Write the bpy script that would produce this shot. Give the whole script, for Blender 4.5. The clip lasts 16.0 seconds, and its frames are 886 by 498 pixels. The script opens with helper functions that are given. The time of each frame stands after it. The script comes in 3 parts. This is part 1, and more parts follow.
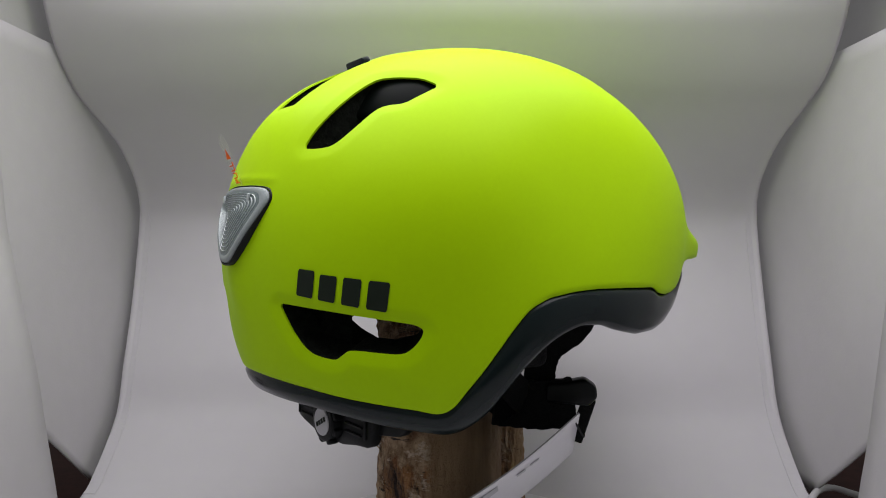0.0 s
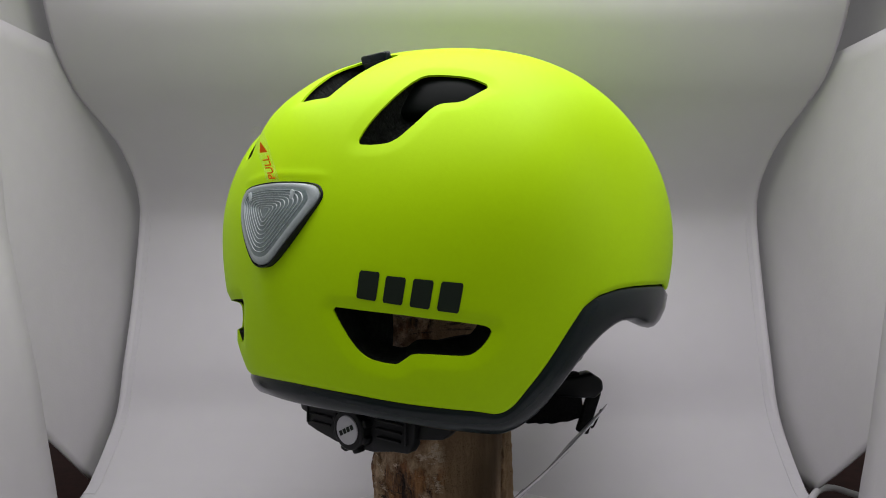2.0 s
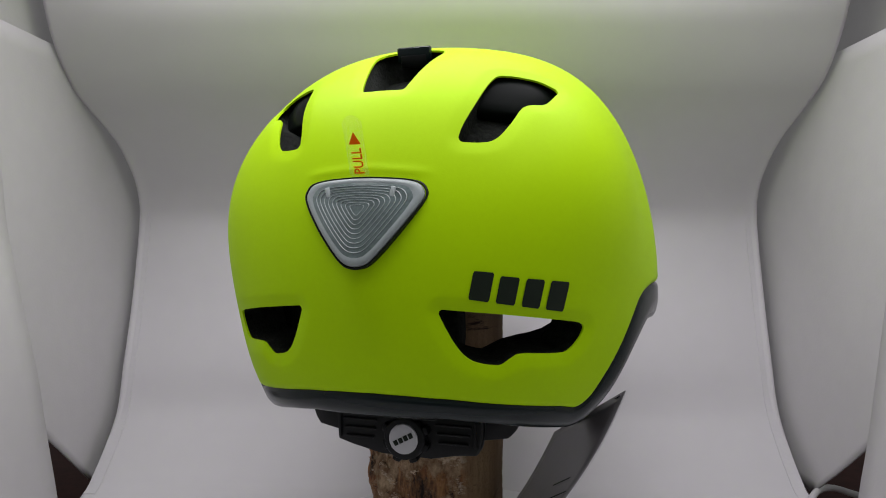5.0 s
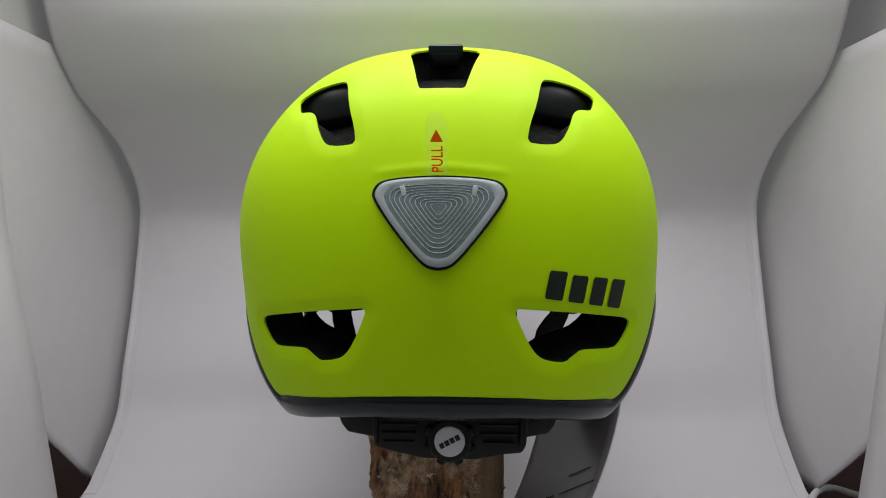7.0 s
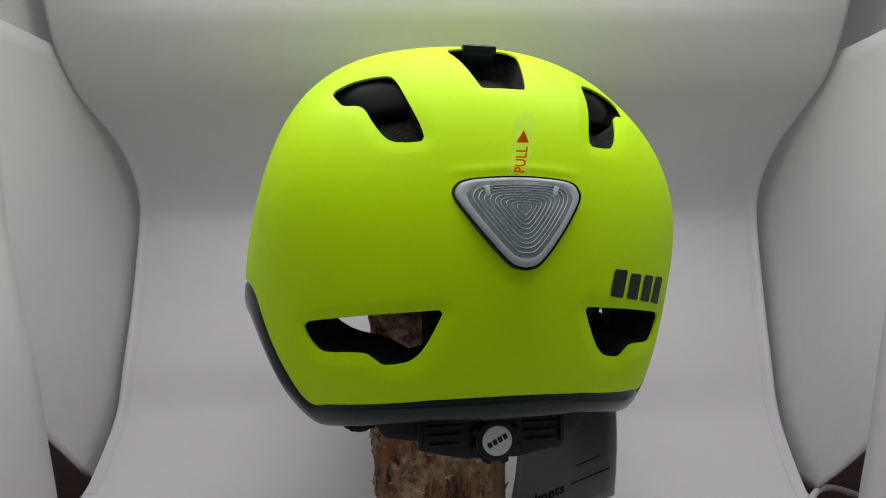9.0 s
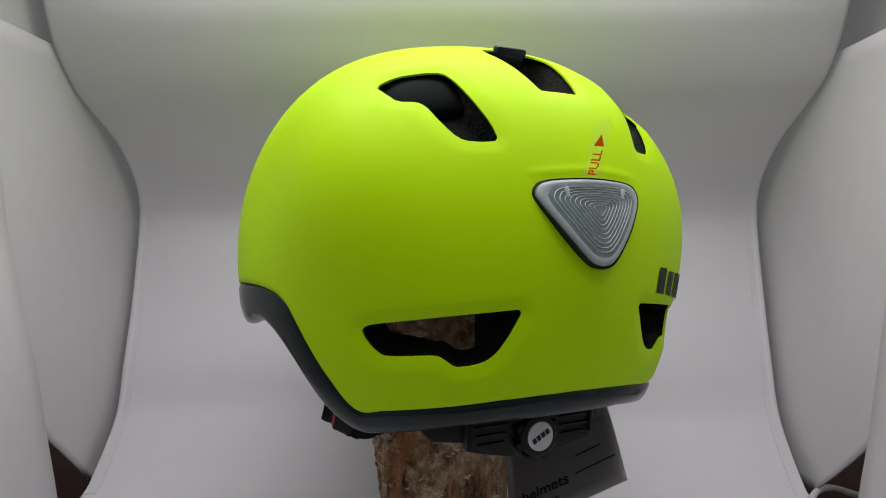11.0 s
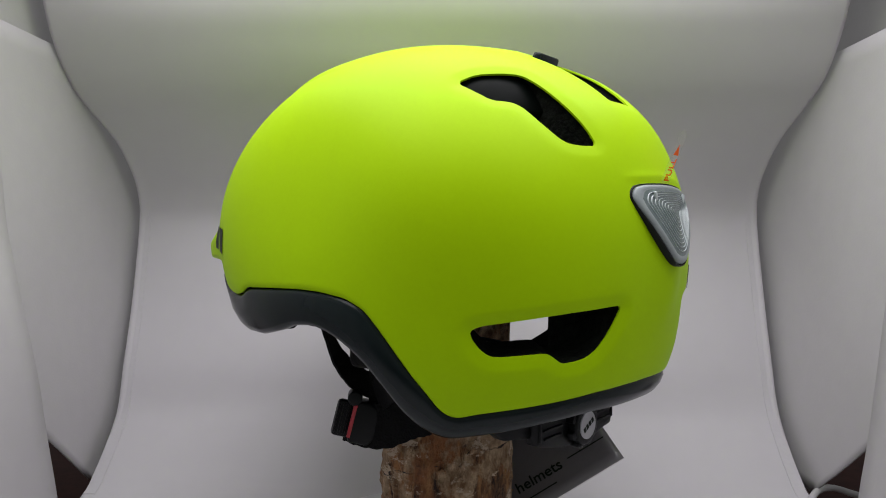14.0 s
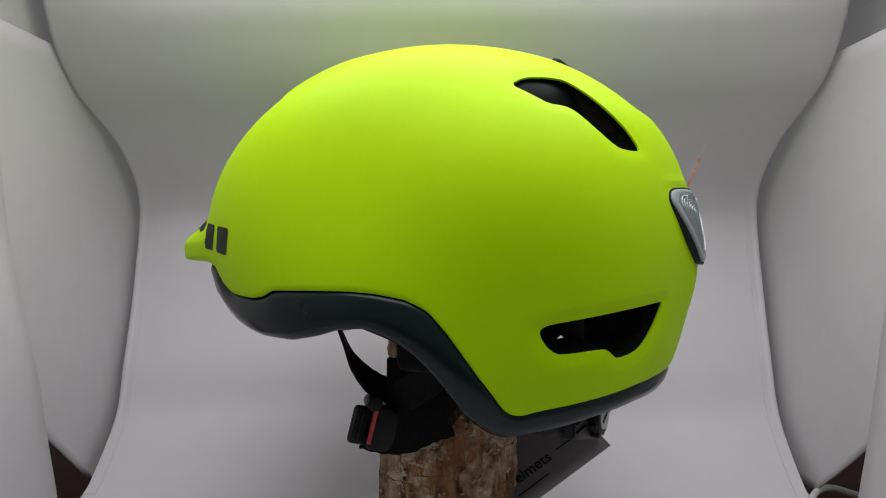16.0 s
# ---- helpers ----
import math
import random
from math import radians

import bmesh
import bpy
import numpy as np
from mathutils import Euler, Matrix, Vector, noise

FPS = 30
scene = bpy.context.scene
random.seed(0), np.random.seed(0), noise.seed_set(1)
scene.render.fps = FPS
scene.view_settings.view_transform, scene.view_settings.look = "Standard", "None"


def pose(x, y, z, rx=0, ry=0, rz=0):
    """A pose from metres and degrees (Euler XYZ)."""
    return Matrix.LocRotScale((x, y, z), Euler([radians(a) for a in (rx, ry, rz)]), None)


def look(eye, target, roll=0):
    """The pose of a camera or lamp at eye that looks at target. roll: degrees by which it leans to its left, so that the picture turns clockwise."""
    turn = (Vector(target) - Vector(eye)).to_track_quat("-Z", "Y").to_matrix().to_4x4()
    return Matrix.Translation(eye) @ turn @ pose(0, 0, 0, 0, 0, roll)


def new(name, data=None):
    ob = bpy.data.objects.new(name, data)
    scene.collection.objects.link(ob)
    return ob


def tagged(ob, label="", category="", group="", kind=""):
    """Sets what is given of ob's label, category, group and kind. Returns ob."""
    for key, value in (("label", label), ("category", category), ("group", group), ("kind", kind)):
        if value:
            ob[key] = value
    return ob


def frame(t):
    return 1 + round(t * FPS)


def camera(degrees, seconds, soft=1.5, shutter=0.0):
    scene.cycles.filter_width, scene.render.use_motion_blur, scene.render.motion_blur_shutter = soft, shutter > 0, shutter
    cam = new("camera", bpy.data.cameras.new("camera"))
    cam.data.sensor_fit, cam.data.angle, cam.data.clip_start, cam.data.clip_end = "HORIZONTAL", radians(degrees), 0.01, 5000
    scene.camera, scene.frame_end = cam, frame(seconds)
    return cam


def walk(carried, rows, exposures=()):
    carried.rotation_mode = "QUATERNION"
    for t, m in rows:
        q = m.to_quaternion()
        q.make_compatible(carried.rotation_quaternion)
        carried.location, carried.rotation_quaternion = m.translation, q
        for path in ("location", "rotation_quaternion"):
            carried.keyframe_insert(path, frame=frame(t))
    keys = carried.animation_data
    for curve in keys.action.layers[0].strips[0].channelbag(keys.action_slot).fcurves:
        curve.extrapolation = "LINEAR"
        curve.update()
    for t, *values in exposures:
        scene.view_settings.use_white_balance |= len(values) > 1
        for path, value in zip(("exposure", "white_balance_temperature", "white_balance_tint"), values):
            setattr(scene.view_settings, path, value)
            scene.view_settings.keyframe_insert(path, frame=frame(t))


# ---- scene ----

# Camera: one standing view into the light tent, 0.375 m in front of the turntable's axis.
EYE_Z = 0.206
cam = camera(68.2, 16.0, soft=1.0)
VIEW = look((0, -0.375, EYE_Z), (-0.0201, 0.625, EYE_Z - 0.0117))
walk(cam, [(0.0, VIEW), (16.0, VIEW)])

# ---- light ----
world = bpy.data.worlds.new("room_light")
scene.world = world
world.use_nodes = True
world.node_tree.nodes["Background"].inputs[0].default_value = (0.96, 0.98, 0.96, 1)
world.node_tree.nodes["Background"].inputs[1].default_value = 0.24


def area_lamp(name, m, size_x, size_y, watts, colour):
    data = bpy.data.lights.new(name, "AREA")
    data.shape, data.size, data.size_y, data.energy, data.color = "RECTANGLE", size_x, size_y, watts, colour
    ob = new(name, data)
    ob.matrix_world = m
    return ob


for led_y, led_z, deep, watts in ((-0.180, 0.488, 0.26, 1.20), (0.005, 0.470, 0.10, 0.68)):
    LED = area_lamp("led_panel_light", look((0, led_y, led_z), (0, led_y, 0.0)), 0.50, deep, watts, (0.97, 0.94, 1.0))
    LED.data.spread = radians(150)
scene.view_settings.exposure = 0.12


# ---- materials ----
def material(name, colour, rough=0.5, metal=0.0, vary=0.0, scale=40.0, bump=0.0, bump_scale=300.0, second=None, coat=0.0, spec=0.5):
    """A principled surface: colour mottled at two scales, with fine relief."""
    m = bpy.data.materials.new(name)
    m.use_nodes = True
    nt = m.node_tree
    b = nt.nodes["Principled BSDF"]
    b.inputs["Roughness"].default_value = rough
    b.inputs["Metallic"].default_value = metal
    b.inputs["Coat Weight"].default_value = coat
    b.inputs["Specular IOR Level"].default_value = spec
    b.inputs["Base Color"].default_value = (*colour, 1)
    tc = nt.nodes.new("ShaderNodeTexCoord")
    if vary:
        n1, n2 = nt.nodes.new("ShaderNodeTexNoise"), nt.nodes.new("ShaderNodeTexNoise")
        n1.inputs["Scale"].default_value, n2.inputs["Scale"].default_value = scale, scale * 9
        n1.inputs["Detail"].default_value = 6
        add = nt.nodes.new("ShaderNodeMath")
        add.operation = "ADD"
        ramp = nt.nodes.new("ShaderNodeMapRange")
        ramp.inputs[1].default_value, ramp.inputs[2].default_value = 0.7, 1.3
        mix = nt.nodes.new("ShaderNodeMix")
        mix.data_type = "RGBA"
        lo = second or tuple(c * (1 - vary) for c in colour)
        mix.inputs[6].default_value, mix.inputs[7].default_value = (*lo, 1), (*colour, 1)
        for n in (n1, n2):
            nt.links.new(tc.outputs["Object"], n.inputs["Vector"])
        nt.links.new(n1.outputs[0], add.inputs[0])
        nt.links.new(n2.outputs[0], add.inputs[1])
        nt.links.new(add.outputs[0], ramp.inputs[0])
        nt.links.new(ramp.outputs[0], mix.inputs[0])
        nt.links.new(mix.outputs[2], b.inputs["Base Color"])
    if bump:
        n3 = nt.nodes.new("ShaderNodeTexNoise")
        n3.inputs["Scale"].default_value, n3.inputs["Detail"].default_value = bump_scale, 3
        bp = nt.nodes.new("ShaderNodeBump")
        bp.inputs["Strength"].default_value, bp.inputs["Distance"].default_value = bump, 0.001
        nt.links.new(tc.outputs["Object"], n3.inputs["Vector"])
        nt.links.new(n3.outputs[0], bp.inputs["Height"])
        nt.links.new(bp.outputs[0], b.inputs["Normal"])
    return m


YELLOW = material("fluorescent_yellow_paint", (0.360, 0.596, 0.0005), 0.48, vary=0.03, scale=60, bump=0.05, bump_scale=1500, spec=0.07)
TRIM = material("dark_grey_gloss_plastic", (0.0045, 0.0098, 0.0102), 0.22, vary=0.15, scale=30, bump=0.03, bump_scale=800, spec=0.2)
FOAM = material("black_foam", (0.014, 0.017, 0.013), 0.8, vary=0.95, scale=330, bump=0.9, bump_scale=620, spec=0.12)
BLACK = material("black_plastic", (0.0050, 0.0060, 0.0060), 0.4, vary=0.2, scale=90, bump=0.08, bump_scale=700, spec=0.16)
WEBBING = material("black_webbing", (0.0045, 0.0048, 0.0048), 0.8, vary=0.4, scale=200, bump=0.8, bump_scale=900, spec=0.12)
PRINT = material("dark_print", (0.010, 0.016, 0.010), 0.5, vary=0.1, spec=0.15)
SHEET = material("white_pvc_sheet", (0.600, 0.585, 0.604), 0.55, vary=0.025, scale=6, bump=0.02, bump_scale=60)
HEM = material("white_hem_tape", (0.60, 0.585, 0.605), 0.5, vary=0.04, scale=40, bump=0.2, bump_scale=400)
FABRIC = material("white_tent_fabric", (0.540, 0.526, 0.538), 0.8, vary=0.04, scale=8, bump=0.1, bump_scale=500)
TABLE = material("dark_brown_table", (0.05, 0.014, 0.012), 0.6, vary=0.4, scale=12, bump=0.1, spec=0.05)
DISC = material("white_turntable_plastic", (0.72, 0.72, 0.73), 0.4, vary=0.03)
CARD = material("grey_card", (0.185, 0.178, 0.185), 0.30, vary=0.08)


# ---- builders ----
def mesh_object(name, verts, faces, mat, smooth=True):
    me = bpy.data.meshes.new(name)
    me.from_pydata([tuple(v) for v in verts], [], [tuple(int(i) for i in q) for q in faces])
    me.materials.append(mat)
    if smooth:
        me.polygons.foreach_set("use_smooth", [True] * len(me.polygons))
        me.set_sharp_from_angle(angle=radians(50))
    me.update()
    return new(name, me)


def child(ob, parent, label=""):
    ob.parent = parent
    return tagged(ob, label) if label else ob


def from_bm(name, bm, mat, smooth=True):
    bmesh.ops.recalc_face_normals(bm, faces=bm.faces)
    me = bpy.data.meshes.new(name)
    bm.to_mesh(me)
    bm.free()
    me.materials.append(mat)
    if smooth:
        me.polygons.foreach_set("use_smooth", [True] * len(me.polygons))
        me.set_sharp_from_angle(angle=radians(40))
    return new(name, me)


def box(name, size, m, mat, bevel=0.0, segments=2):
    bm = bmesh.new()
    bmesh.ops.create_cube(bm, size=1)
    bmesh.ops.scale(bm, vec=size, verts=bm.verts)
    if bevel:
        bmesh.ops.bevel(bm, geom=bm.edges[:], offset=bevel, segments=segments, affect="EDGES", profile=0.5)
    bmesh.ops.transform(bm, matrix=m, verts=bm.verts)
    return from_bm(name, bm, mat)


def disc(name, radius, height, m, mat, n=48, bevel=0.0):
    bm = bmesh.new()
    bmesh.ops.create_cone(bm, cap_ends=True, segments=n, radius1=radius, radius2=radius, depth=height)
    if bevel:
        rim = [e for e in bm.edges if len(e.link_faces) == 2 and abs(e.verts[0].co.z - e.verts[1].co.z) < 1e-6]
        bmesh.ops.bevel(bm, geom=rim, offset=bevel, segments=3, affect="EDGES", profile=0.5)
    bmesh.ops.transform(bm, matrix=m, verts=bm.verts)
    return from_bm(name, bm, mat)


def swept(name, path, widths, thick, mat, side=None):
    """A flat band along a path; side gives the direction of its width at each point."""
    verts, faces = [], []
    n = len(path)
    for i, p in enumerate(path):
        p = Vector(p)
        d = (Vector(path[min(i + 1, n - 1)]) - Vector(path[max(i - 1, 0)])).normalized()
        w = (Vector(side[i]) if side else Vector((0, 0, 1)))
        w = (w - d * w.dot(d)).normalized()
        nrm = d.cross(w)
        h, k = widths[i] / 2, thick / 2
        for a, b in ((-h, -k), (h, -k), (h, k), (-h, k)):
            verts.append(p + w * a + nrm * b)
    for i in range(n - 1):
        for j in range(4):
            a, b = i * 4 + j, i * 4 + (j + 1) % 4
            faces.append((a, b, b + 4, a + 4))
    faces += [(3, 2, 1, 0), tuple((n - 1) * 4 + j for j in range(4))]
    return mesh_object(name, verts, faces, mat)


def smooth_path(points, per=8):
    """A Catmull-Rom curve through the points."""
    pts = [Vector(p) for p in points]
    out = []
    for i in range(len(pts) - 1):
        a, b, c, d = pts[max(i - 1, 0)], pts[i], pts[i + 1], pts[min(i + 2, len(pts) - 1)]
        for k in range(per):
            t = k / per
            out.append(0.5 * (2 * b + (c - a) * t + (2 * a - 5 * b + 4 * c - d) * t * t + (3 * b - a - 3 * c + d) * t ** 3))
    out.append(pts[-1])
    return out


# ---- light tent ----
FLOOR_Z = 0.0


def sheet_profile():
    """Side view of the seamless backdrop: floor, cove, back, and the roof that sags forward (share of the width, distance y, height z)."""
    return smooth_path([(1, -0.32, 0.0), (1, -0.1, 0.0), (1, 0.1, 0.0), (1, 0.138, 0.003), (1, 0.156, 0.015), (1, 0.184, 0.043), (1, 0.197, 0.064), (1, 0.206, 0.095), (1, 0.22, 0.143), (1, 0.2305, 0.189), (1, 0.237, 0.225),
                        (0.9885, 0.228, 0.2475), (0.9815, 0.21, 0.2708), (0.9877, 0.185, 0.2949), (1.0152, 0.158, 0.3167), (1.022, 0.136, 0.3327), (1.0167, 0.113, 0.3565), (1.0064, 0.095, 0.3831), (1, 0.075, 0.44), (1, 0.03, 0.485), (1, -0.06, 0.5), (1, -0.32, 0.505)], 6)


def backdrop_sheet():
    prof = sheet_profile()
    left, right = -0.297, 0.277
    xs = np.concatenate([left + np.linspace(0, 0.014, 6)[:-1], np.linspace(left + 0.014, right - 0.014, 36), right - np.linspace(0.014, 0, 6)[1:]])
    verts, faces = [], []
    for i, p in enumerate(prof):
        d = (prof[min(i + 1, len(prof) - 1)] - prof[max(i - 1, 0)]) * Vector((0, 1, 1))
        d.normalize()
        inward = Vector((0, -d.z, d.y))
        for x in xs:
            curl = max(0.0, 1 - min(x - left, right - x) / 0.012)
            curl = 0.002 * curl ** 2 * min(1, max(0, (p.z - 0.02) / 0.05)) * min(1, max(0, (0.33 - p.z) / 0.06))
            wave = 0.0012 * noise.noise(Vector((x * 7, i * 0.11, 2.0)))
            q = p + inward * (curl + wave + 0.0014)
            verts.append((x * p.x, q.y, max(q.z, 0.0012)))
    n = len(xs)
    for i in range(len(prof) - 1):
        for j in range(n - 1):
            a = i * n + j
            faces.append((a, a + 1, a + n + 1, a + n))
    ob = mesh_object("backdrop", verts, faces, SHEET)
    mod = ob.modifiers.new("thickness", "SOLIDIFY")
    mod.thickness, mod.offset = 0.0012, 0
    for x in (left + 0.005, right - 0.005):
        path = []
        for i, p in enumerate(prof):
            if 0.003 < p.z < 0.245 and p.y > 0:
                d = (prof[i + 1] - prof[i - 1]).normalized()
                path.append(Vector((0, p.y, p.z)) + Vector((0, -d.z, d.y)) * (0.0023 + 0.0012 * noise.noise(Vector((x * 7, i * 0.11, 2.0)))) + Vector((x, 0, 0)))
        child(swept("hem_tape", path, [0.0095 * min(1, (len(path) - k) / 6) for k in range(len(path))], 0.0007, HEM, [(1, 0, 0)] * len(path)), ob, "white hem tape")
    return tagged(ob, "white seamless backdrop sheet curving from floor to roof", "backdrop", kind="structure")


def panel(name, outline, thickness, axis_x, label, lean=0.0):
    """A fabric panel standing on edge beside the backdrop; outline in (y, z), sagging a little."""
    ys, zs = [p[0] for p in outline], [p[1] for p in outline]
    poly = np.array(outline)
    ny, nz = 28, 28
    verts, faces, keep = [], [], {}
    # rows of the outline from bottom to top, so that the cloth can hang in soft folds
    for i in range(nz + 1):
        z = min(zs) + (max(zs) - min(zs)) * i / nz
        cuts = []
        for (ay, az), (by, bz) in zip(poly, np.roll(poly, -1, 0)):
            if (az <= z) != (bz <= z):
                cuts.append(ay + (by - ay) * (z - az) / (bz - az))
        if len(cuts) < 2:
            at = [p[0] for p in outline if abs(p[1] - z) < 1e-6]
            cuts = [min(at), max(at)] if at else [np.mean(ys)] * 2
        lo, hi = min(cuts), max(cuts)
        for j in range(ny + 1):
            y = lo + (hi - lo) * j / ny
            x = axis_x + lean * (z - min(zs)) + 0.004 * noise.noise(Vector((axis_x * 9, y * 9, z * 6)))
            verts.append((x, y, z))
    for i in range(nz):
        for j in range(ny):
            a = i * (ny + 1) + j
            faces.append((a, a + 1, a + ny + 2, a + ny + 1))
    ob = mesh_object(name, verts, faces, FABRIC)
    mod = ob.modifiers.new("thickness", "SOLIDIFY")
    mod.thickness, mod.offset = thickness, 0
    return tagged(ob, label, "tent wall", kind="structure")


def tent():
    backdrop_sheet()
    panel("wall_left", [(-0.02, 0.355), (0.36, 0.355), (0.36, -0.008), (0.180, -0.006), (0.096, 0.067), (-0.02, 0.165)], 0.002, -0.307, "white fabric side wall of the light tent")
    panel("wall_right", [(-0.05, 0.349), (0.30, 0.349), (0.30, 0.003), (0.157, 0.003), (0.082, 0.066), (-0.05, 0.165)], 0.002, 0.288, "white fabric side wall of the light tent")
    panel("wall_left_upper", [(-0.32, 0.52), (0.36, 0.52), (0.36, 0.335), (-0.32, 0.335)], 0.002, -0.318, "grey-white upper side wall of the light tent")
    panel("wall_right_upper", [(-0.32, 0.52), (0.36, 0.52), (0.36, 0.335), (-0.32, 0.335)], 0.002, 0.318, "grey-white upper side wall of the light tent")
    panel("flap_left", [(-0.34, 0.40), (-0.004, 0.40), (0.012, 0.215), (0.022, 0.171), (0.038, 0.116), (0.046, 0.081), (0.058, 0.036), (0.063, 0.004), (-0.34, 0.004)], 0.002, -0.27, "white front flap of the light tent, folded in")
    panel("flap_right", [(-0.34, 0.40), (0.0, 0.40), (0.022, 0.24), (0.043, 0.147), (0.059, 0.073), (0.0685, 0.0365), (0.072, 0.004), (-0.34, 0.004)], 0.002, 0.27, "white front flap of the light tent, folded in")
    path = smooth_path([(0.27, 0.128, 0.007), (0.288, 0.150, 0.007), (0.303, 0.157, 0.007), (0.314, 0.143, 0.007), (0.335, 0.11, 0.007), (0.40, 0.07, -0.01)], 8)
    tagged(tube("power_cable", path, 0.0026, FABRIC), "thin white power cable lying beside the backdrop", "cable")


def tube(name, path, radius, mat, n=12, closed=False):
    verts, faces = [], []
    m = len(path)
    for i, p in enumerate(path):
        p = Vector(p)
        a, b = (path[(i + 1) % m], path[i - 1]) if closed else (path[min(i + 1, m - 1)], path[max(i - 1, 0)])
        d = (Vector(a) - Vector(b)).normalized()
        u = d.orthogonal().normalized() if abs(d.z) > 0.95 else d.cross(Vector((0, 0, 1))).normalized()
        v = d.cross(u)
        for j in range(n):
            t = 2 * math.pi * j / n
            verts.append(p + (u * math.cos(t) + v * math.sin(t)) * radius)
    for i in range(m if closed else m - 1):
        for j in range(n):
            k, i2 = (j + 1) % n, (i + 1) % m
            faces.append((i * n + j, i * n + k, i2 * n + k, i2 * n + j))
    if not closed:
        faces += [tuple(reversed(range(n))), tuple((m - 1) * n + j for j in range(n))]
    return mesh_object(name, verts, faces, mat)


def table():
    ob = box("table", (2.4, 1.6, 0.03), pose(0, 0.2, -0.03), TABLE, 0.004)
    tagged(ob, "dark brown wooden table under the light tent", "table")


def turntable():
    ob = disc("turntable", 0.116, 0.02, pose(0, 0, 0.012), DISC, 96, 0.002)
    tagged(ob, "round white plastic turntable under the log", "turntable")
    return ob


# ---- helmet ----
BASE_Z = 0.0855                      # the helmet's rim stands this far under the level of its middle
CENTRE = np.array([0.0, -0.02625, 0.0])
POWERS = [(0, 0, 6), (0, 1, 5), (0, 2, 4), (0, 3, 3), (0, 4, 2), (0, 5, 1), (0, 6, 0), (2, 0, 4), (2, 1, 3), (2, 2, 2), (2, 3, 1), (2, 4, 0), (4, 0, 2), (4, 1, 1),
          (4, 2, 0), (6, 0, 0), (0, 0, 5), (0, 1, 4), (0, 2, 3), (0, 3, 2), (0, 4, 1), (0, 5, 0), (2, 0, 3), (2, 1, 2), (2, 2, 1), (2, 3, 0), (4, 0, 1), (4, 1, 0)]
WEIGHTS = [0.131, 0.03, 0.4153, 0.0486, 0.4442, -0.0007, 0.1829, 0.4956, 0.07, 0.9635, 0.0685, 0.4972, 0.4731, -0.058, 0.5012, 0.1427, 0.0016, -0.0235, 0.0022, 0.0032, -0.0019,
           0.0466, -0.0363, 0.0853, 0.0336, 0.0779, -0.0165, 0.0217]


def reach(d):
    """The smooth egg of the helmet: its radius in each direction d from its middle."""
    r = 0
    for (i, j, k), w in zip(POWERS, WEIGHTS):
        r = r + w * d[..., 0] ** i * d[..., 1] ** j * d[..., 2] ** k
    return 0.75 * r


def heading(az, el):
    return np.stack([np.sin(az) * np.cos(el), -np.cos(az) * np.cos(el), np.sin(el)], -1)


def on_egg(az, el, out=0.0):
    d = heading(az, el)
    return CENTRE + d * (reach(d) + out)[..., None]


def tilt_at(az, z):
    """The elevation at which the egg has the height z, for each azimuth from the rear."""
    lo, hi = np.full_like(az, -1.45), np.full_like(az, 1.5)
    for _ in range(40):
        mid = (lo + hi) / 2
        low = on_egg(az, mid)[..., 2] < z
        lo, hi = np.where(low, mid, lo), np.where(low, hi, mid)
    return (lo + hi) / 2


# Heights (mm) of the shell's lower edge and of the trim's lower edge, by azimuth from the rear (degrees).
SHELL_EDGE = [(0, -61.8), (10, -62.3), (21, -63.6), (32, -66), (43, -68.3), (53, -70.5), (58.5, -72.6), (61, -72), (63.5, -69), (66, -62), (68.7, -56), (72.3, -46.5), (76, -36.7), (80, -28), (85, -23.6), (92, -21.4),
              (98, -20.7), (106, -20.9), (117.3, -21.8), (120, -25), (124, -26.3), (130, -26), (134, -25.5), (138, -22), (140, -15.5), (147, -10.5), (180, -8)]
TRIM_EDGE = [(0, -73.6), (20, -74), (34, -77), (45, -80.3), (54, -82.6), (62, -84.6), (66, -83.6), (69.5, -80), (73, -74), (76.5, -64), (80, -55), (84, -47.5), (87.6, -42.4), (91.5, -39), (95, -37.2),
             (101, -38), (107, -41.7), (115, -45), (124, -45), (132, -43.5), (145, -40), (180, -37)]


def edge_height(table_, az):
    """Height of an edge at each azimuth, mirrored left to right, with its corners eased."""
    a = np.degrees(np.abs((az + np.pi) % (2 * np.pi) - np.pi))
    xs, zs = zip(*table_)
    fine = np.linspace(-20, 200, 2201)
    m = np.where(fine < 0, -fine, np.where(fine > 180, 360 - fine, fine))
    v = np.interp(m, xs, zs)
    k = np.exp(-0.5 * (np.arange(-30, 31) / 9.0) ** 2)
    v = np.convolve(v, k / k.sum(), "same")
    return np.interp(a, fine, v) * 0.001


def eased(poly, rounds=1, ratio=0.2):
    """The outline with its corners cut round."""
    p = np.array(poly, float)
    for _ in range(rounds):
        q = np.roll(p, -1, 0)
        p = np.stack([p + ratio * (q - p), q - ratio * (q - p)], 1).reshape(-1, 2)
    return p


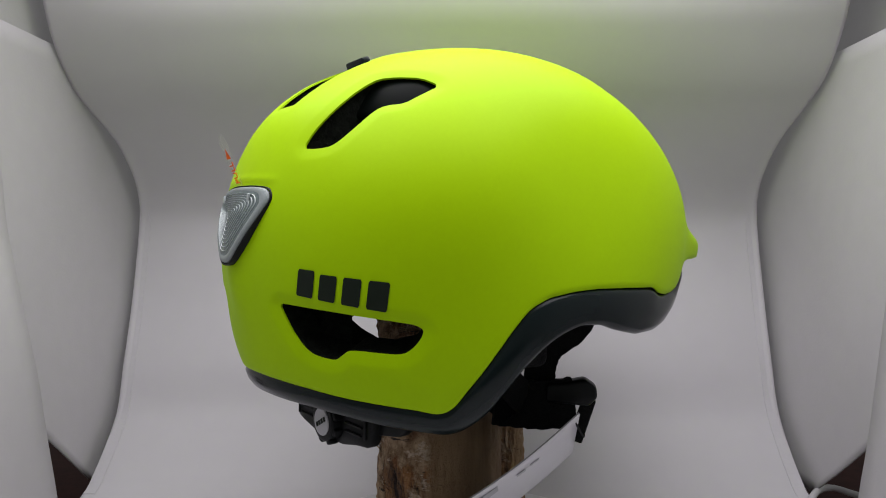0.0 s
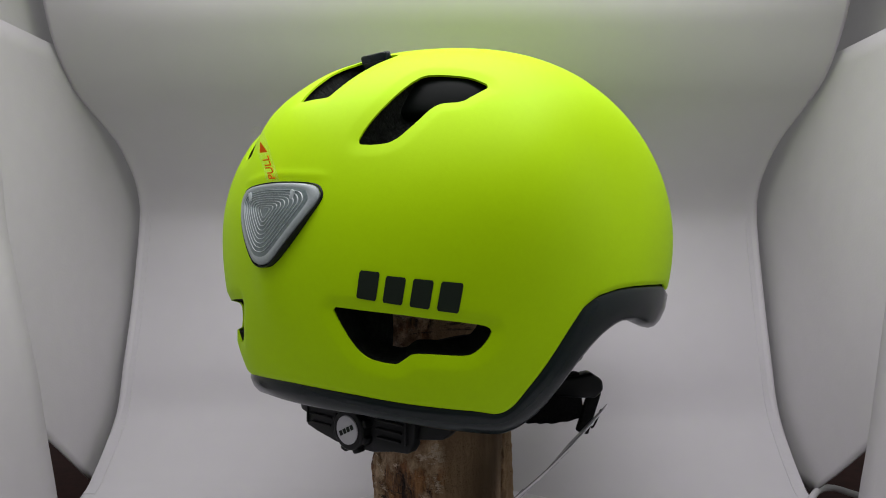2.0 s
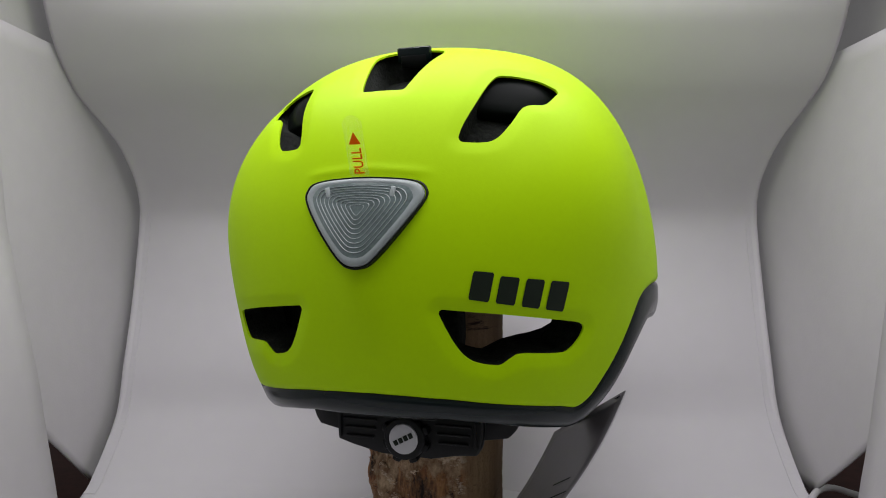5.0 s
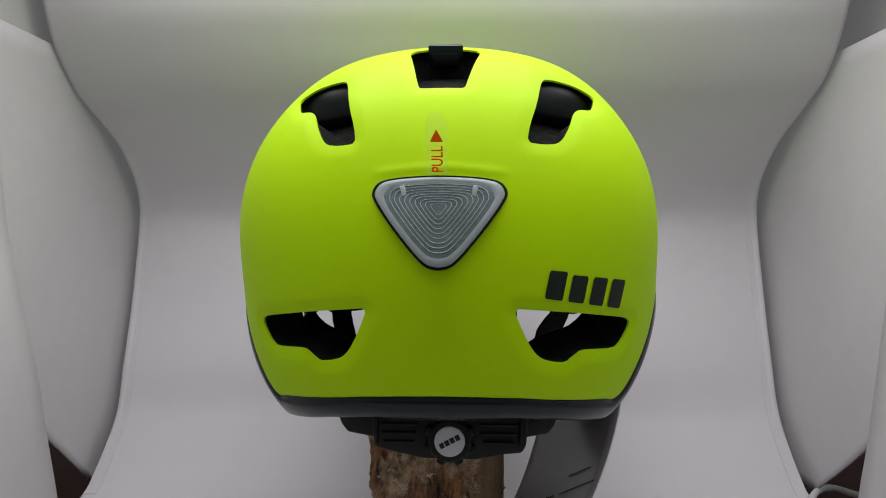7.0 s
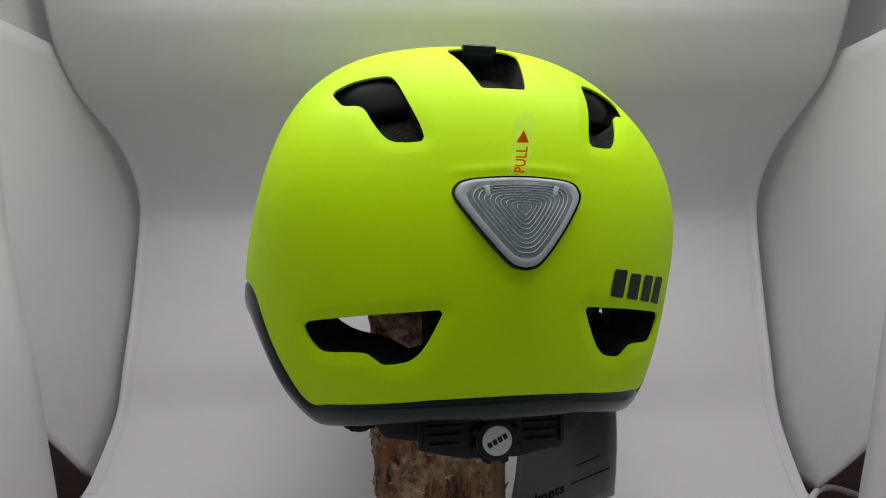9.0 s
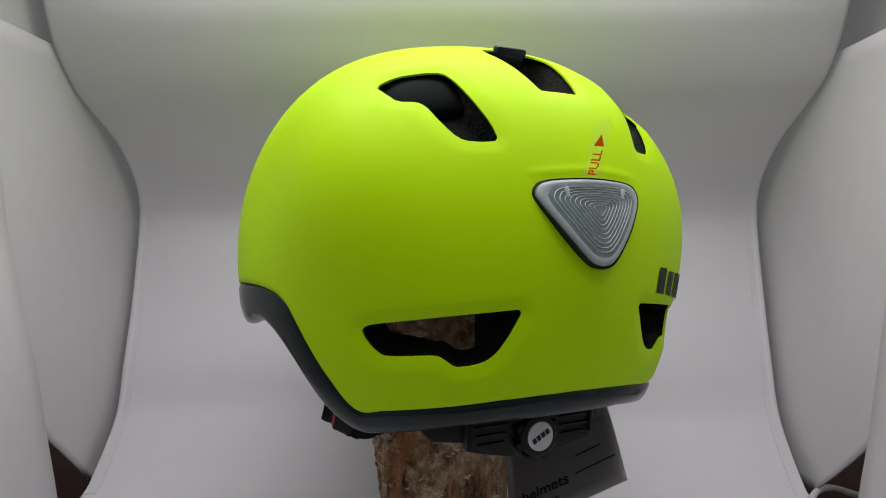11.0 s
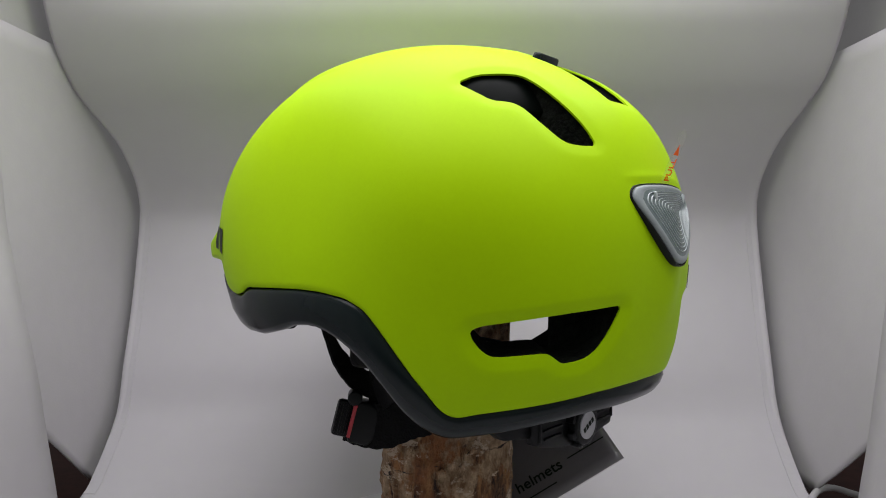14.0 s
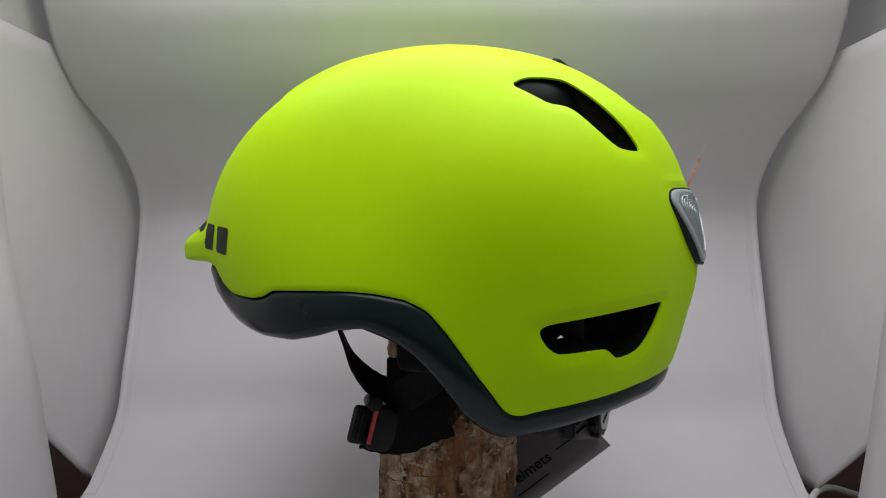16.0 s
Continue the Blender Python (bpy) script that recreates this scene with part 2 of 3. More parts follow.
class Opening:
    """An outline (mm) in a plane at o with the normal n; distance() is negative inside it."""

    def __init__(self, o, n, outline, mirrored=False):
        o, n = np.array(o), np.array(n) / np.linalg.norm(n)
        poly = eased(outline) * 0.001
        if mirrored:
            o, n = o * [-1, 1, 1], n * [-1, 1, 1]
            poly = poly * [-1, 1]
        u = np.cross([0, 0, 1], n)
        self.u = u / np.linalg.norm(u)
        self.v, self.o, self.n, self.poly = np.cross(n, self.u), o, n, poly

    def distance(self, p, grow=0.0):
        q = p - self.o
        x, y = q @ self.u, q @ self.v
        best, inside = np.full(len(x), 1e9), np.zeros(len(x), bool)
        near = (np.abs(q @ self.n) < 0.04) & (np.hypot(x, y) < 0.07)
        px, py = x[near], y[near]
        b, ins = np.full(len(px), 1e9), np.zeros(len(px), bool)
        for (ax, ay), (bx, by) in zip(self.poly, np.roll(self.poly, -1, 0)):
            ex, ey = bx - ax, by - ay
            t = np.clip(((px - ax) * ex + (py - ay) * ey) / (ex * ex + ey * ey), 0, 1)
            b = np.minimum(b, np.hypot(px - ax - t * ex, py - ay - t * ey))
            cross = ((ay > py) != (by > py)) & (px < (bx - ax) * (py - ay) / (by - ay if by != ay else 1e-12) + ax)
            ins ^= cross
        best[near], inside[near] = b, ins
        return np.where(inside, -best, best) - grow


UPPER = [(-25.2, -18.2), (-22.0, -11.0), (-13.7, 1.8), (-5.8, 14.5), (-0.6, 20.8), (7.5, 22.1), (19, 21.6), (28.3, 16.8), (22.2, 9.4), (16.6, 3.2), (8.4, 2.0), (4.4, -0.6), (-1.9, -9.4), (-7.9, -16.2), (-12, -18.8), (-18.2, -19.2)]
SLOT = [(-32.8, 13), (-26.5, 12.6), (-5.2, 10.8), (17, 7.9), (28.5, 6), (32, 4.1), (30.8, 0.6), (27.5, -3.4), (23.7, -6), (19, -6.1), (4.8, -4.9), (0, -5), (-3.5, -7.4), (-6.6, -9.7), (-12.4, -9.1), (-18, -7.6),
        (-22.2, -4.5), (-26.3, 0.9), (-30.1, 7.6)]
CROWN = [(-8.4, -20.2), (8.4, -20.2), (9.6, -18.0), (14.2, 10), (16.2, 22), (14, 31), (-14, 31), (-16.2, 22), (-14.2, 10), (-9.6, -18.0)]
OPENINGS = [Opening((0.0516, -0.0909, 0.0555), (0.418, -0.689, 0.592), UPPER), Opening((0.0516, -0.0909, 0.0555), (0.418, -0.689, 0.592), UPPER, True),
            Opening((0.057, -0.1037, -0.0399), (0.566, -0.822, -0.065), SLOT), Opening((0.057, -0.1037, -0.0399), (0.566, -0.822, -0.065), SLOT, True),
            Opening((0.0, -0.0885, 0.0765), (0.0, -0.66, 0.751), CROWN)]


def dome(name, mat, naz, nel, edge, out, thick, grow=0.0, lip=0.0, lip_width=0.005, shape=None, openings=OPENINGS):
    """A closed shell over the egg, from its lower edge to the crown, with the openings cut through and their rims turned in."""
    az = np.linspace(0, 2 * np.pi, naz, endpoint=False)
    low = tilt_at(az, edge_height(edge, az))
    f = np.linspace(0, 1, nel)
    el = low[None, :] + (radians(89.2) - low)[None, :] * f[:, None]
    grid_az = np.broadcast_to(az, el.shape)
    p = on_egg(grid_az, el, out)
    d = heading(grid_az, el)
    flat = p.reshape(-1, 3)
    sd = np.min([o.distance(flat, grow) for o in openings], axis=0).reshape(nel, naz)
    # move the nearer end of each edge that crosses a rim onto it
    move, target = np.full(sd.shape, 1e9), p.copy()
    for di, dj in ((0, 1), (0, -1), (1, 0), (-1, 0)):
        s2, p2 = np.roll(sd, (-di, -dj), (0, 1)), np.roll(p, (-di, -dj), (0, 1))
        ok = (sd * s2 < 0) & (np.abs(sd) <= np.abs(s2))
        if di == 1:
            ok[-1] = False
        if di == -1:
            ok[0] = False
        t = np.where(ok, sd / np.where(ok, sd - s2, 1), 0)
        step = np.where(ok, np.linalg.norm(p2 - p, axis=-1) * t, 1e9)
        better = step < move
        move = np.where(better, step, move)
        target = np.where(better[..., None], p + (p2 - p) * t[..., None], target)
    on_rim = move < 1e8
    p, sd = target, np.where(on_rim, 0, sd)
    gz = np.gradient(p, axis=0)
    ga = np.roll(p, -1, 1) - np.roll(p, 1, 1)
    nrm = np.cross(ga, gz)
    nrm /= np.linalg.norm(nrm, axis=-1)[..., None] + 1e-12
    rise = np.zeros(sd.shape)
    if lip:
        # a flat chamfer round each opening, eased only where it meets the shell
        rise -= lip * np.where(p[..., 2] < 0, 1.7, 1.0) * (np.sqrt((1 - sd / lip_width) ** 2 + 0.012) + 1 - sd / lip_width) / 2 * (sd < lip_width * 2)
        e = np.clip((p[..., 2] - edge_height(edge, grid_az)) / 0.0025, 0, 1)
        rise -= 0.0008 * (1 - e) ** 2
    if shape is not None:
        rise = rise + shape(grid_az, p, sd)
    outer = (p + nrm * rise[..., None]).reshape(-1, 3)
    inner = (p + nrm * (rise - thick)[..., None]).reshape(-1, 3)
    top = len(outer)
    crown_o, crown_i = outer[-naz:].mean(0), inner[-naz:].mean(0)
    keep = (sd >= 0).ravel()
    index = np.arange(nel * naz).reshape(nel, naz)
    a, b = index[:-1], np.roll(index, -1, 1)[:-1]
    c, e2 = np.roll(index, -1, 1)[1:], index[1:]
    quads = np.stack([a, b, c, e2], -1).reshape(-1, 4)
    count = keep[quads].sum(1)
    faces = [tuple(q) for q in quads[count == 4]]
    for q in quads[count == 3]:
        faces.append(tuple(i for i in q if keep[i]))
    last = index[-1]
    faces += [(int(last[j]), int(last[(j + 1) % naz]), top) for j in range(naz)]
    seen = {}
    for q in faces:
        for i in range(len(q)):
            a, b = q[i], q[(i + 1) % len(q)]
            if (b, a) in seen:
                del seen[(b, a)]
            else:
                seen[(a, b)] = 1
    shift = top + 1
    everything = faces + [tuple(i + shift for i in reversed(q)) for q in faces] + [(b, a, a + shift, b + shift) for a, b in seen]
    verts = np.concatenate([outer, [crown_o], inner, [crown_i]])
    used = np.zeros(len(verts), bool)
    for q in everything:
        used[list(q)] = True
    remap = np.cumsum(used) - 1
    verts = verts[used] + [0, 0, BASE_Z]
    return mesh_object(name, verts, [tuple(remap[i] for i in q) for q in everything], mat)


def ease(x):
    x = np.clip(x, 0, 1)
    return x * x * (3 - 2 * x)


def relief(az, p, sd):
    """The peak over the forehead, the crease beside the brow, the swelling under the rear light."""
    a = np.degrees(np.abs((az + np.pi) % (2 * np.pi) - np.pi))
    x, y, z = np.abs(p[..., 0]), p[..., 1], p[..., 2]
    peak = 0.0175 * ease((a - 136) / 26) * ease((0.016 - z) / 0.018) ** 1.3 * ease((z + 0.013) / 0.006)
    swell = 0.0026 * np.exp(-(x / 0.011) ** 2) * ease((z + 0.048) / 0.034) * ease((0.012 - z) / 0.02) * (y < 0)
    along = np.clip((y - 0.0) / 0.057, 0, 1)
    off = (0.077 - 0.003 * along) - x
    crease = 0.0009 * ease(y / 0.03) * ease((0.062 - y) / 0.006) * ease((off + 0.001) / 0.0014) * ease((0.034 - off) / 0.030) * (z > 0.04)
    crease = crease * np.where(p[..., 0] > 0, 0.3, 1.0) - 0.0005 * np.exp(-((off - 0.0002) / 0.0012) ** 2) * ease(y / 0.02) * ease((0.060 - y) / 0.008) * (z > 0.04)
    brow = 0.0004 * np.exp(-((z - 0.0285 + 0.00012 * (x * 1000) ** 1.4 * 0.18) / 0.0016) ** 2) * ease((0.030 - x) / 0.010) * (y < -0.05)
    crown = 0.0016 * np.exp(-((z - 0.058) / 0.020) ** 2) * ease((0.058 - x) / 0.022) * ease((-0.045 - y) / 0.03)
    return peak + swell + crease + brow + crown


def sunk(az, p, sd):
    """Hollows of the liner under the upper openings and the crown opening."""
    flat = p.reshape(-1, 3)
    up = np.min([o.distance(flat, 0.0015) for o in (OPENINGS[0], OPENINGS[1], OPENINGS[4])], axis=0).reshape(sd.shape)
    return -0.013 * ease(-up / 0.003 + 0.5)


def trim_band():
    """The dark rim: flush band, rounded lower lip and the return to the inside."""
    naz = 360
    az = np.linspace(0, 2 * np.pi, naz, endpoint=False)
    top, low = edge_height(SHELL_EDGE, az), edge_height(TRIM_EDGE, az)
    rows = []
    for f, out in ((-0.12, -0.0022), (0.0, -0.0026), (0.035, -0.0022), (0.07, -0.0006), (0.15, 0.0002), (0.5, 0.0006), (0.8, 0.0), (0.93, -0.001), (1.0, -0.003), (1.03, -0.006), (1.02, -0.011), (0.9, -0.015), (0.4, -0.018), (-0.1, -0.019)):
        z = top + (low - top) * f
        a = np.degrees(np.abs((az + np.pi) % (2 * np.pi) - np.pi))
        swell = 0.0014 * ease((a - 108) / 25) * ease(f / 0.25) * ease((1.15 - f) / 0.3)
        rows.append(on_egg(az, tilt_at(az, z), out + swell))
    verts = np.concatenate(rows) + [0, 0, BASE_Z]
    n = len(rows)
    faces = []
    for i in range(n):
        for j in range(naz):
            k, i2 = (j + 1) % naz, (i + 1) % n
            faces.append((i * naz + k, i * naz + j, i2 * naz + j, i2 * naz + k))
    return mesh_object("trim", verts, faces, TRIM)


LAMP_RIM = material("frosted_clear_plastic", (0.26, 0.295, 0.295), 0.36, vary=0.12, scale=120, coat=0.1, spec=0.35)
LAMP_LENS = material("grey_green_lens_plastic", (0.125, 0.170, 0.165), 0.3, vary=0.45, scale=95, coat=0.35)
LAMP_RIDGE = material("clear_lens_ridge", (0.40, 0.45, 0.45), 0.3, coat=0.2)
ORANGE = material("orange_red_ink", (0.85, 0.13, 0.0), 0.5, spec=0.1)
WHITE_CAP = material("white_printed_cap", (0.42, 0.42, 0.44), 0.45, vary=0.04)
CARD_BACK = material("white_card", (0.62, 0.61, 0.64), 0.4, vary=0.05)
PALE_PRINT = material("pale_grey_print", (0.36, 0.36, 0.38), 0.4)
BRIDGE = material("black_satin_plastic", (0.0035, 0.0050, 0.0042), 0.34, vary=0.2, spec=0.05)
RED = material("red_plastic", (0.35, 0.02, 0.03), 0.4)
FILM = material("clear_film", (0.8, 0.82, 0.6), 0.15)
FILM.node_tree.nodes["Principled BSDF"].inputs["Alpha"].default_value = 0.06
UP = pose(0, 0, BASE_Z)


def lamp_outline(inset=0.0):
    """Rounded triangle of the rear light in (x, z) mm, point down."""
    p = eased([(-25.2, 17.2), (-22.8, 21.8), (-16.3, 23.3), (0, 24.1), (16.3, 23.3), (22.8, 21.8), (25.2, 17.2), (22.8, 12.2), (16.2, 2.5), (8.6, -7.4), (4.4, -11.6), (0, -12.6), (-4.4, -11.6), (-8.6, -7.4), (-16.2, 2.5), (-22.8, 12.2)], 2, 0.22)
    p = p * [1.05, 0.98] + [0.0, 1.5]
    mid = np.array([0.0, 11.8])
    r = np.linalg.norm(p - mid, axis=1, keepdims=True)
    return mid + (p - mid) * (r - inset) / r


def lamp_face(x, z, lift=0.0):
    """Front of the rear light: it leans out towards its point and curves back at its corners (mm)."""
    u = min(1.0, max(0.0, (24.5 - z) / 37.0))
    return (x, -(124.6 + 6.6 * (1 - (1 - u) ** 2.0) - 0.0080 * x * x + lift), z)


def lamp_ring(rings, mat, name, cap=True):
    """A lofted plate of rings; each ring is (scale, lift in mm) of the outline."""
    base = lamp_outline()
    mid = np.array([0.0, 12.6])
    n = len(base)
    verts, faces = [], []
    for scale, lift in rings:
        for q in base:
            x, z = mid + (q - mid) * scale
            verts.append([0.001 * c for c in lamp_face(x, z, lift)])
    for i in range(len(rings) - 1):
        for j in range(n):
            k = (j + 1) % n
            faces.append((i * n + j, i * n + k, (i + 1) * n + k, (i + 1) * n + j))
    if cap:
        faces.append(tuple((len(rings) - 1) * n + j for j in range(n)))
    verts = np.array(verts) + [0, 0, BASE_Z]
    return mesh_object(name, verts, faces, mat)


def rear_light(parent):
    body = child(lamp_ring([(1.012, -12), (1.012, 1.7), (1.004, 2.1), (0.985, 2.1), (0.965, 1.0)], BLACK, "light_housing"), parent, "black housing of the rear light")
    child(lamp_ring([(0.962, 0.5), (0.962, 1.9), (0.950, 2.4), (0.925, 2.75), (0.89, 2.95), (0.85, 2.95), (0.825, 2.8)], LAMP_RIM, "light_rim"), body, "frosted rim of the rear light")
    child(lamp_ring([(0.84, 1.9), (0.83, 2.75), (0.80, 2.8), (0.5, 2.9), (0.12, 3.0)], LAMP_LENS, "lens"), body, "grey-green ribbed triangular lens")
    for k in range(9):
        sc = 0.735 - 0.077 * k
        child(lamp_ring([(sc, 2.7), (sc - 0.005, 3.12), (sc - 0.010, 3.12), (sc - 0.015, 2.7)], LAMP_RIDGE, "lens_ridge", False), body)
    for side in (-1, 1):
        child(box("lens_post", (0.0020, 0.0012, 0.0042), UP @ Matrix.Translation([0.001 * c for c in lamp_face(13.5 * side, 19.0, 2.9)]) @ pose(0, 0, 0, ry=14 * side), LAMP_RIDGE, 0.0005), body)


def lettering(name, text, size, m, mat, depth=0.0001):
    cu = bpy.data.curves.new(name, "FONT")
    cu.body, cu.size, cu.extrude, cu.resolution_u = text, size, depth, 3
    cu.offset = size * 0.010
    tmp = new("letters", cu)
    bpy.context.view_layer.update()
    me = bpy.data.meshes.new_from_object(tmp.evaluated_get(bpy.context.evaluated_depsgraph_get()))
    bpy.data.objects.remove(tmp)
    bpy.data.curves.remove(cu)
    me.transform(m)
    me.materials.clear()
    me.materials.append(mat)
    me.name = name
    return new(name, me)


def pull_tab(parent):
    """A clear film tab over the light, standing off the shell, with an arrow and the word PULL."""
    n = 24
    outline = [(-4, 0), (4, 0)] + [(4 * math.cos(math.pi * k / n), 20 + 4 * math.sin(math.pi * k / n)) for k in range(n + 1)]
    along = Vector((0, -0.375, 0.927)).normalized()
    m = Matrix.Translation((-0.0008, -0.1258, 0.0253 + BASE_Z)) @ Matrix((Vector((1, 0, 0)), along, Vector((1, 0, 0)).cross(along))).transposed().to_4x4()
    bm = bmesh.new()
    f = bm.faces.new([bm.verts.new((x * 0.001, y * 0.001, 0)) for x, y in outline])
    r = bmesh.ops.extrude_face_region(bm, geom=[f])
    bmesh.ops.translate(bm, vec=(0, 0, 0.00015), verts=[v for v in r["geom"] if isinstance(v, bmesh.types.BMVert)])
    bmesh.ops.transform(bm, matrix=m, verts=bm.verts)
    tab = child(from_bm("pull_tab", bm, FILM, False), parent, "clear film tab with orange print")
    child(lettering("lettering", "PULL", 0.0060, m @ pose(0.0022, 0.0010, 0.0003, rz=90) @ Matrix.Diagonal((0.78, 1, 1, 1)), ORANGE), tab)
    bm = bmesh.new()
    f = bm.faces.new([bm.verts.new(v) for v in ((-0.0025, 0.0128, 0.0003), (0.0025, 0.0128, 0.0003), (0, 0.0176, 0.0003))])
    bmesh.ops.transform(bm, matrix=m, verts=bm.verts)
    child(from_bm("arrow", bm, ORANGE, False), tab)


SHAPES = {
    "block": [(0.06, 0), (0.94, 0), (1, 0.08), (1, 0.92), (0.94, 1), (0.06, 1), (0, 0.92), (0, 0.08)],
    "tall_block": [(0.06, -0.1), (0.94, -0.1), (1, -0.02), (1, 0.92), (0.94, 1), (0.06, 1), (0, 0.92), (0, 0.0)]}


def mark(parent, shape, az0, az1, z_top, z_low, lean=0.0, out=0.0004):
    """A plain dark printed shape lying on the shell (azimuth in degrees from the rear, heights in mm at both ends)."""
    outline = SHAPES[shape]
    n, rings = len(outline), 5
    points = [(0.5, 0.5)] + [(0.5 + (g - 0.5) * k / rings, 0.5 + (f - 0.5) * k / rings) for k in range(1, rings + 1) for g, f in outline]
    verts = []
    for g, f in points:
        z = (z_top[0] + (z_top[1] - z_top[0]) * g) * (1 - f) + (z_low[0] + (z_low[1] - z_low[0]) * g) * f
        a = np.array([radians(az0 + (az1 - az0) * g + lean * (1 - f))])
        el = tilt_at(a, np.array([z * 0.001]))
        q = on_egg(a, el, 0.0)
        q = q + heading(a, el) * (relief(a, q, None)[..., None] + out)
        verts.append(q[0] + [0, 0, BASE_Z])
    faces = [(0, 1 + j, 1 + (j + 1) % n) for j in range(n)]
    for k in range(rings - 1):
        faces += [(1 + k * n + j, 1 + k * n + n + j, 1 + k * n + n + (j + 1) % n, 1 + k * n + (j + 1) % n) for j in range(n)]
    return child(mesh_object("logo_mark", verts, faces, PRINT), parent)


def logos(parent):
    """Plain dark shapes where the maker's mark is printed: on one side and on the front."""
    for k, (shape, a, wide) in enumerate((("tall_block", 23.8, 4.6), ("block", 29.9, 4.4), ("block", 35.9, 4.4), ("block", 41.9, 4.8))):
        g0, g1 = (a - 23.6) / 24.0, (a + wide - 23.6) / 24.0
        mark(parent, shape, a, a + wide, (-12.2 - 4.2 * g0, -12.2 - 4.2 * g1), (-22.2 - 6.2 * g0, -22.2 - 6.2 * g1), 1.0)
    for shape, a, wide in (("block", 131.8, 5.2), ("block", 138.9, 4.8), ("block", 145.5, 4.8), ("tall_block", 152.2, 5.2)):
        g0, g1 = (a - 131.4) / 26.4, (a + wide - 131.4) / 26.4
        mark(parent, shape, -a, -a - wide, (6.0 + 7.4 * g0, 6.0 + 7.4 * g1), (-7.0 + 8.6 * g0, -7.0 + 8.6 * g1), 1.2)


def crown_clip(parent):
    clip = child(box("clip", (0.0165, 0.0050, 0.0072), UP @ pose(0, -0.0628, 0.0898, rx=20), TRIM, 0.0011), parent, "small dark grey clip")
    child(box("clip_foot", (0.013, 0.0075, 0.006), UP @ pose(0, -0.0610, 0.0875, rx=24), BLACK, 0.0008), clip)


def vent_frames(parent):
    """Smooth black plastic ramps that fill the front half of the upper openings and dive under the shell."""
    for side in (1, -1):
        o = OPENINGS[0] if side == 1 else OPENINGS[1]
        nu, rows = 12, ((24.5, 2.6), (21, 2.9), (17, 4.0), (13, 5.6), (9, 7.4), (6, 8.8), (4.6, 9.8), (4.2, 13.5))
        verts = []
        for extra in (0.0, 2.0):
            for y, depth in rows:
                for j in range(nu + 1):
                    x = -13 + 46 * j / nu
                    p = o.o + o.u * x * 0.001 * side + o.v * (y - (0.16 * (x - 8) if x < 8 else 0)) * 0.001
                    d = (p - CENTRE) / np.linalg.norm(p - CENTRE)
                    verts.append(CENTRE + d * (reach(d) - 0.001 * (depth + extra + 0.0035 * max(0, x - 14) ** 2)) + [0, 0, BASE_Z])
        n, m = nu + 1, len(rows) * (nu + 1)
        faces = []
        for i in range(len(rows) - 1):
            for j in range(nu):
                q = (i * n + j, i * n + j + 1, i * n + n + j + 1, i * n + n + j)
                faces += [q, tuple(k + m for k in reversed(q))]
        rim = list(range(n)) + [i * n + nu for i in range(1, len(rows))] + [m - 2 - j for j in range(nu)] + [i * n for i in range(len(rows) - 2, 0, -1)]
        faces += [(rim[i], rim[i - 1], rim[i - 1] + m, rim[i] + m) for i in range(len(rim))]
        child(mesh_object("vent_ramp", verts, faces, BRIDGE), parent)


def plate_of(name, outline, y, thick, mat, bevel, sweep=0.0):
    """A bevelled plate from an outline (x, z) in mm at the depth y; sweep bends its ends forward."""
    bm = bmesh.new()
    f = bm.faces.new([bm.verts.new((x * 0.001, 0, z * 0.001)) for x, z in outline])
    r = bmesh.ops.extrude_face_region(bm, geom=[f])
    bmesh.ops.translate(bm, vec=(0, thick, 0), verts=[v for v in r["geom"] if isinstance(v, bmesh.types.BMVert)])
    bmesh.ops.bevel(bm, geom=bm.edges[:], offset=bevel, segments=2, affect="EDGES", profile=0.5)
    for v in bm.verts:
        v.co.y += y + sweep * max(0.0, abs(v.co.x) - 0.02) ** 2
    bmesh.ops.transform(bm, matrix=UP, verts=bm.verts)
    return from_bm(name, bm, mat)


